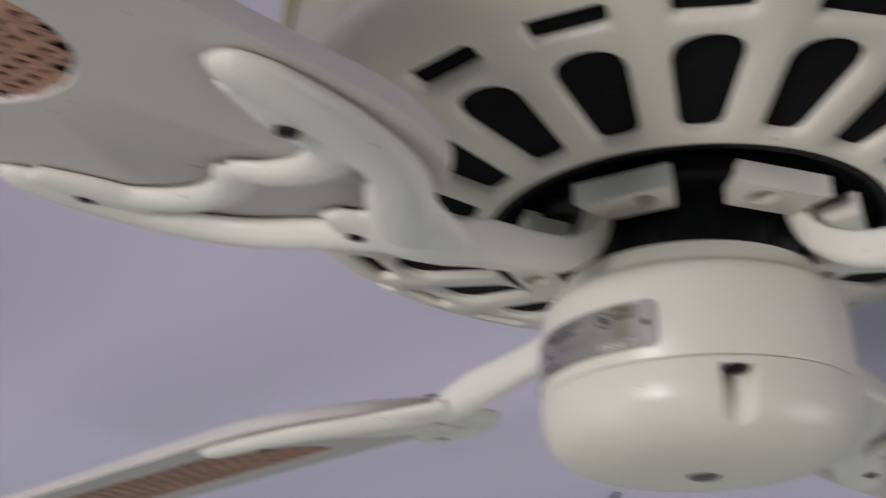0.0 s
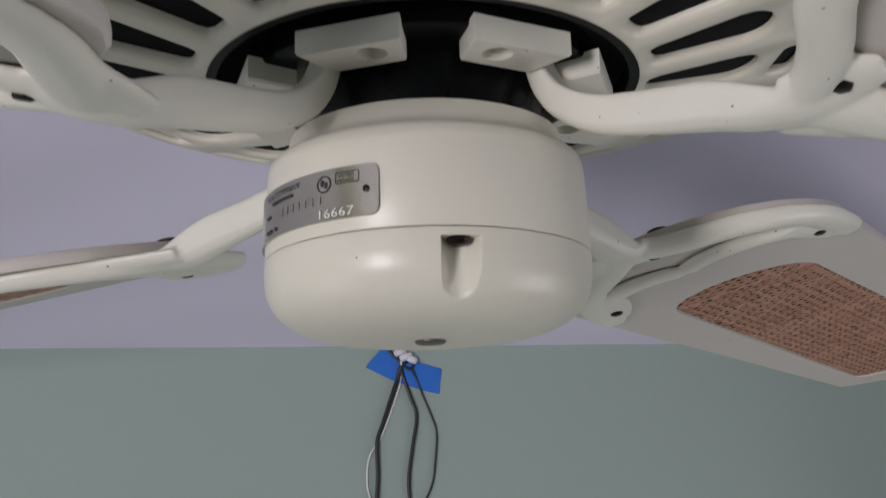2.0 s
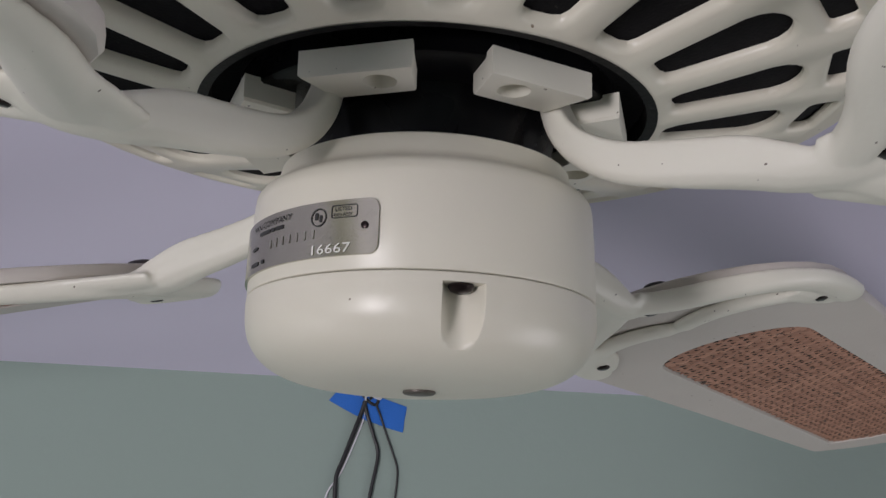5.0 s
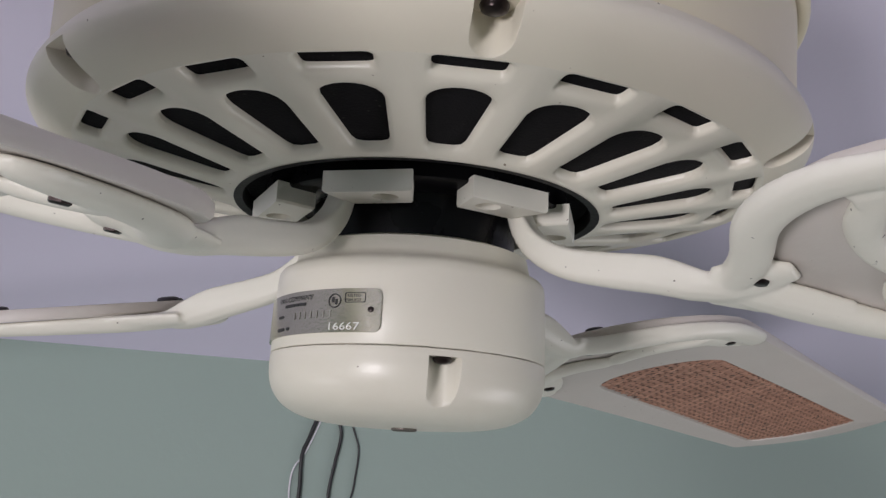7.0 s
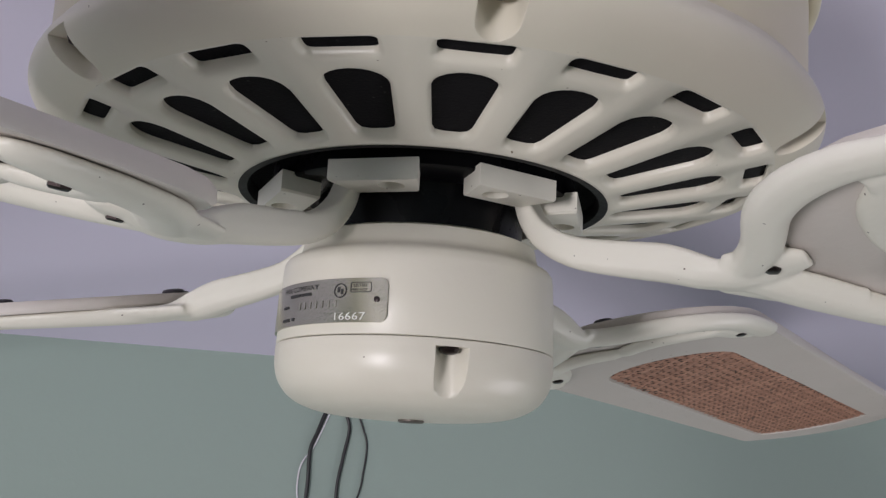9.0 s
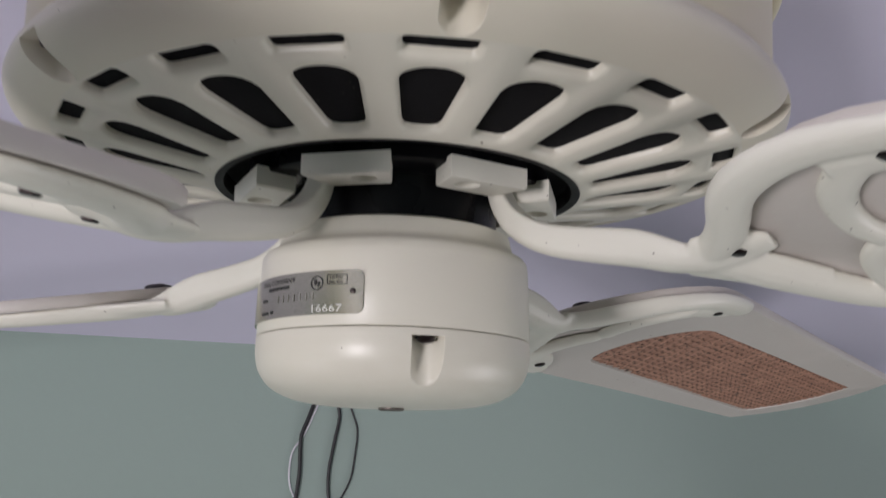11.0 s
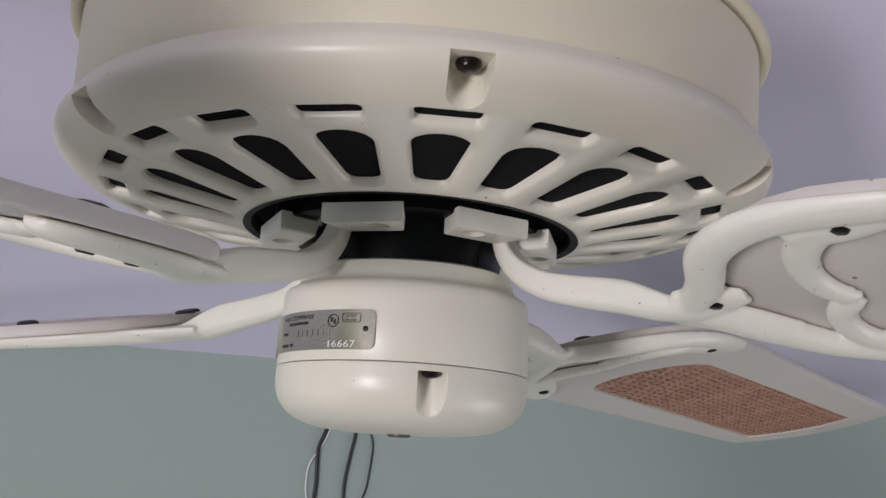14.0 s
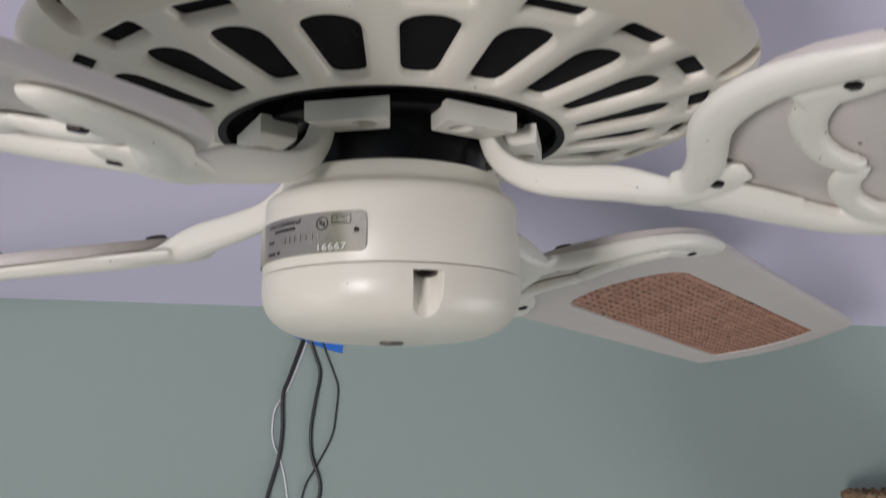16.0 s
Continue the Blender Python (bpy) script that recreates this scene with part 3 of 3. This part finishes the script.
def blade_iron(lean):
    """One casting: an arm that drops from its foot and runs out, and a lyre of prongs with inner scrolls."""
    bm = bmesh.new()
    sweep(bm, [(0.0510, lean * 0.0005, 0.0080), (0.0522, lean * 0.0005, 0.0040), (0.0560, lean * 0.0005, -0.0030), (0.0630, lean * 0.0005, -0.0092), (0.0740, 0, -0.0139), (0.0920, 0, -0.0172), (0.1100, 0, -0.0200), (0.1230, 0, -0.0246), (0.1340, 0, -0.0286), (0.1440, 0, -0.0290), (0.1540, 0, -0.0275)],
          [0.0054, 0.0056, 0.0058, 0.0060, 0.0064, 0.0074, 0.0090, 0.0104, 0.0108, 0.0090, 0.0050], [0.0068, 0.0076, 0.0088, 0.0098, 0.0106, 0.0114, 0.0118, 0.0102, 0.0068, 0.0048, 0.0025], flat=True, n=5)
    gap = -0.0009
    at = lambda u, v, d=0.0: Vector((u, v, under(u, v) + gap - d))
    up = Vector((0, -TILT, 1)).normalized()
    near = [(0.124, 0.0), (0.1370, -0.0055), (0.1480, -0.0200), (0.1575, -0.0430), (0.1700, -0.0580), (0.1865, -0.0672), (0.2050, -0.0700), (0.2180, -0.0700), (0.2255, -0.0695), (0.2295, -0.0690), (0.2315, -0.0688)]
    far = [(0.124, 0.0), (0.1380, 0.0040), (0.1490, 0.0150), (0.1600, 0.0268), (0.1750, 0.0415), (0.1910, 0.0505), (0.2080, 0.0568), (0.2230, 0.0598), (0.2310, 0.0600), (0.2355, 0.0600), (0.2375, 0.0600)]
    wide = [0.0055, 0.0066, 0.0072, 0.0078, 0.0082, 0.0082, 0.0082, 0.0080, 0.0074, 0.0054, 0.0026]
    tall = [0.0050, 0.0068, 0.0074, 0.0072, 0.0066, 0.0060, 0.0056, 0.0052, 0.0046, 0.0034, 0.0018]
    for line, w in ((near, wide), (far, [0.0070, 0.0095, 0.0098, 0.0092] + wide[4:])):
        sweep(bm, [at(u, v) for u, v in line], w, tall, up, n=5)
    for side, k in ((-1, 1.0), (1, 0.85)):
        hook = [(0.2030, 0.0590), (0.1945, 0.0505), (0.1880, 0.0380), (0.1862, 0.0240), (0.1888, 0.0110), (0.1940, 0.0032), (0.1985, 0.0012)]
        sweep(bm, [at(u, side * v * k) for u, v in hook], [0.0064, 0.0068, 0.0066, 0.0062, 0.0060, 0.0056, 0.0030], [0.0042, 0.0048, 0.0050, 0.0048, 0.0046, 0.0040, 0.0022], up, n=6)
    sweep(bm, [at(0.134, -0.003), at(0.144, -0.006), at(0.152, -0.0065), at(0.1595, -0.0065)], [0.010, 0.0105, 0.0095, 0.0055], [0.0062, 0.0052, 0.0046, 0.0028], up, n=5)
    sweep(bm, [at(0.126, 0.004), at(0.145, 0.013), at(0.166, 0.030)], [0.0100, 0.0125, 0.0085], [0.0052, 0.0058, 0.0045], up, n=5)
    # flat web round the outer bolts
    for a, b in (((0.189, -0.0540), (0.224, -0.0630)), ((0.193, 0.0420), (0.228, 0.0540))):
        m = ((a[0] + b[0]) / 2, (a[1] + b[1]) / 2)
        sweep(bm, [at(*a), at(*m), at(*b)], [0.0080, 0.0092, 0.0060], [0.0044, 0.0046, 0.0034], up, n=5)
    return cast(bm, 0.0009, 14)


def foot_pad(side, lo, hi):
    """A foot of the iron, with a screw hole through its underside."""
    bm = bmesh.new()
    lo, hi = radians(lo), radians(hi)
    r0, r1, n = 0.0500, 0.0675, 6
    # a straight block: both faces follow the chord
    bow = lambda r, a: (r * math.cos((hi - lo) / 2) / math.cos(a - (lo + hi) / 2), a)
    ring = [bow(r0, lo + (hi - lo) * i / n) for i in range(n + 1)] + [bow(r1, hi - (hi - lo) * i / n) for i in range(n + 1)]
    ca, cr, hr = lo + (hi - lo) * 0.66, 0.0575, 0.0050
    hole = [(cr * math.cos(ca) + hr * math.cos(2 * math.pi * i / 16), cr * math.sin(ca) + hr * math.sin(2 * math.pi * i / 16)) for i in range(16)]
    mk = lambda xy, z: bm.verts.new((xy[0], side * xy[1], z))
    flat = [(r * math.cos(a), r * math.sin(a)) for r, a in ring]
    cx, cy = cr * math.cos(ca), cr * math.sin(ca)
    shrunk = [(x + (cx - x) * 0.04, y + (cy - y) * 0.04) for x, y in flat]
    bot, mid, top = [mk(p, 0.0002) for p in shrunk], [mk(p, 0.0010) for p in flat], [mk(p, 0.0084) for p in flat]
    h0, h1 = [mk(p, 0.0002) for p in hole], [mk(p, 0.0062) for p in hole]
    fill(bm, [bot, h0])
    bridge(bm, bot, mid)
    bridge(bm, mid, top)
    bridge(bm, h0, h1)
    bm.faces.new(top)
    bm.faces.new(h1)
    return bm


BOLTS = ((0.1478, -0.0092, 0.0052), (0.2075, -0.0625, 0.0043), (0.2095, 0.0465, 0.0052))


def new_board():
    """A blade with its cane panel."""
    board = part("blade", blade_board(), BLADE, fan, "painted wooden blade framing a woven cane panel", 45)
    tagged(part("cane_panel", cane(), CANE, board, "reddish brown woven cane", 60), kind="stuff")
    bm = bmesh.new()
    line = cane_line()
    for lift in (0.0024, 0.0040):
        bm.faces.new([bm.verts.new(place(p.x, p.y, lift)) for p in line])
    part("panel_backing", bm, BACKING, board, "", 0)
    return board


def new_iron(lean):
    """The casting that holds a blade, with its bolts."""
    iron = part("blade_iron", blade_iron(lean), IRON, fan, "ivory cast blade iron with scrolled prongs", 50)
    up = Vector((0, -TILT, 1)).normalized()
    for u, v, d in BOLTS:
        z = under(u, v)
        part("bolt", disc_stack(bmesh.new(), (u, v, z - d), -up, ((0.0031, 0), (0.0031, 0.0011), (0.0024, 0.0016)), 6), SCREW, iron, "dark bolt head")
        part("bolt_cap", disc_stack(bmesh.new(), (max(u, 0.1535), v, under(max(u, 0.1535), v) + THICK - 0.0004), up, ((0.0052, 0), (0.0055, 0.0010), (0.0048, 0.0020), (0.0028, 0.0025))), CAP, iron, "dark rubber cap on the blade top")
    return iron


board = new_board()
# foot pads as degrees either side of the arm: the casting is not quite even
FEET = (((-1, 7.5, 37.5), (1, 7.0, 40.0)), ((-1, 7.0, 40.0), (1, 7.0, 40.0)), ((-1, 7.0, 40.0), (1, 7.0, 40.0)), ((-1, 17.0, 50.0), (1, 4.0, 33.5)))
for k in range(4):
    turn = pose(0, 0, 0, 0, 0, -90 + math.degrees(BLADE0) + 90 * k)
    if k == 0:
        board.matrix_basis = turn
    else:
        copy_thing(board, turn)
    iron = new_iron(-1 if k < 2 else 1)
    iron.matrix_basis = turn
    for side, lo, hi in FEET[k]:
        part("foot_pad", foot_pad(side, lo, hi), IRON, iron)


# ---- wall cables, tape and basket ----
def cord(name, pts, radius, mat, label):
    """A cord hanging flat against the north wall: (x, z) knots."""
    bm = bmesh.new()
    path = [(x, WALL_N - radius - 0.0005 - (0.0025 if i == 0 else 0), z) for i, (x, z) in enumerate(pts)]
    sweep(bm, path, [radius] * len(path), [radius] * len(path), Vector((0, 1, 0)), flat=False, n=6, seg=8)
    return tagged(part(name, bm, mat), label, "cable")


Z0 = 2.2925
cord("cable", [(0.020, Z0 + 0.004), (0.016, Z0 - 0.010), (0.012, Z0 - 0.022), (0.001, Z0 - 0.055), (-0.005, Z0 - 0.075), (-0.0045, Z0 - 0.112), (-0.008, Z0 - 0.145), (-0.018, Z0 - 0.183), (-0.032, Z0 - 0.25), (-0.03, Z0 - 0.4), (-0.05, 1.2), (-0.04, 0.3)], 0.0022, CABLE, "thick black cable hanging down the green wall")
cord("cable", [(0.0185, Z0 + 0.003), (0.0235, Z0 - 0.012), (0.030, Z0 - 0.030), (0.0355, Z0 - 0.049), (0.031, Z0 - 0.080), (0.027, Z0 - 0.111), (0.029, Z0 - 0.140), (0.039, Z0 - 0.172), (0.034, Z0 - 0.22), (0.03, Z0 - 0.4), (0.02, 1.2), (0.03, 0.3)], 0.0019, CABLE, "black cable hanging down the green wall")
cord("cable", [(0.031, Z0 + 0.001), (0.037, Z0 - 0.012), (0.042, Z0 - 0.026), (0.051, Z0 - 0.048), (0.056, Z0 - 0.065), (0.0545, Z0 - 0.092), (0.0505, Z0 - 0.118), (0.036, Z0 - 0.148), (0.021, Z0 - 0.178), (0.02, Z0 - 0.22), (0.04, Z0 - 0.4), (0.05, 1.2), (0.05, 0.3)], 0.0011, CABLE, "thin black cable crossing another on the green wall")
cord("cable", [(0.006, Z0 + 0.0255), (0.0055, Z0 + 0.022), (0.012, Z0 + 0.015), (0.020, Z0 + 0.007), (0.026, Z0 + 0.002), (0.031, Z0 + 0.001), (0.033, Z0 + 0.006), (0.029, Z0 + 0.0095), (0.024, Z0 + 0.006)], 0.0016, CABLE, "short black cable looped over blue tape at the ceiling")
cord("wire", [(0.020, Z0 + 0.010), (0.020, Z0 - 0.008), (0.016, Z0 - 0.024), (0.000, Z0 - 0.067), (-0.013, Z0 - 0.089), (-0.0155, Z0 - 0.112), (-0.013, Z0 - 0.128), (-0.007, Z0 - 0.141), (0.000, Z0 - 0.165), (0.004, Z0 - 0.195), (0.006, Z0 - 0.25), (0.006, Z0 - 0.35), (0.004, Z0 - 0.6), (0.0, 1.2), (0.0, 0.3)], 0.0010, WIRE, "thin white wire hanging loosely beside black cables")


def ceiling_wire():
    """A thin wire that leaves the bundle along the ceiling."""
    bm = bmesh.new()
    path = [(x, WALL_N - d, ceil_z(WALL_N - d) - 0.0026) for x, d in ((0.007, 0.004), (0.003, 0.030), (0.001, 0.060), (0.004, 0.090), (0.010, 0.115))]
    sweep(bm, path, [0.0014] * 5, [0.0014] * 5, flat=False, n=6, seg=8)
    return tagged(part("wire", bm, CABLE), "short thin dark wire running onto the ceiling above blue tape", "cable")


ceiling_wire()


def wire_bundle():
    """White connectors bunched in the corner under the ceiling."""
    bm = bmesh.new()
    for x, z, dx, dz in ((0.014, 0.016, 0.010, 0.004), (0.020, 0.011, 0.010, 0.004), (0.027, 0.012, 0.008, -0.004)):
        sweep(bm, [(x, WALL_N - 0.004, Z0 + z), (x + dx * 0.5, WALL_N - 0.0065, Z0 + z + dz * 0.5), (x + dx, WALL_N - 0.004, Z0 + z + dz)], [0.0032, 0.0040, 0.0030], [0.0032, 0.0040, 0.0030], flat=False, n=4, seg=8)
    return tagged(part("wire_connector", bm, WIRE), "white wire connectors bunched above blue tape", "connector")


wire_bundle()


def tape():
    bm = bmesh.new()
    rnd = random.Random(2)
    top = [(0.001, 0.0235), (0.010, 0.0195), (0.020, 0.0150), (0.030, 0.0105), (0.040, 0.0070), (0.052, 0.0035), (0.062, 0.0005)]
    low = [(-0.017, 0.003), (-0.004, -0.0035), (0.008, -0.0095), (0.020, -0.0145), (0.033, -0.0185), (0.046, -0.0225), (0.0595, -0.0255)]
    faces = []
    for d in (0.0009, 0.0003):
        cols = []
        for i, (a, b) in enumerate(zip(top, low)):
            lift = d + 0.0016 * math.exp(-((i - 2.5) / 1.2) ** 2)
            col = []
            for k in range(5):
                t = k / 4
                j = 0.0006 * rnd.uniform(-1, 1) if i in (0, 6) else 0
                col.append(bm.verts.new((a[0] + (b[0] - a[0]) * t + j, WALL_N - lift, Z0 + a[1] + (b[1] - a[1]) * t)))
            cols.append(col)
        for a, b in zip(cols, cols[1:]):
            for k in range(4):
                bm.faces.new((a[k], b[k], b[k + 1], a[k + 1]))
    return tagged(part("tape", bm, TAPE), "strip of blue masking tape holding cables to the wall", "tape")


tape()


def wicker_basket():
    """A round woven basket hung with its back to the wall."""
    bm = bmesh.new()
    R = 0.115
    cx, cy, top = 0.735, WALL_N - R - 0.006, Z0 - 0.178
    rnd = random.Random(7)
    levels, stakes = 18, 44
    for j in range(levels):
        z = top - 0.0085 * j
        r = R - 0.0010 * j
        pts = []
        for i in range(stakes * 2 + 1):
            a = math.pi * 2 * i / (stakes * 2)
            w = 0.0026 * math.cos(math.pi * i + math.pi * j)
            pts.append((cx + (r + w) * math.cos(a), cy + (r + w) * math.sin(a), z + rnd.uniform(-1, 1) * 0.0006))
        sweep(bm, pts, [0.0024] * len(pts), [0.0042] * len(pts), flat=False, n=2, seg=6)
    for i in range(stakes):
        a = math.pi * 2 * i / stakes
        x, y = math.cos(a), math.sin(a)
        sweep(bm, [(cx + (R - 0.001) * x, cy + (R - 0.001) * y, top + 0.006), (cx + (R - 0.009) * x, cy + (R - 0.009) * y, top - 0.075), (cx + (R - 0.018) * x, cy + (R - 0.018) * y, top - 0.155)], [0.0022] * 3, [0.0022] * 3, Vector((x, y, 0)), flat=False, n=2, seg=6)
    disc_stack(bm, (cx, cy, top - 0.158), (0, 0, 1), ((R - 0.022, 0), (R - 0.018, 0.006)))
    return tagged(part("wicker_basket", bm, WICKER), "brown woven wicker basket hung against the green wall", "basket")


wicker_basket()
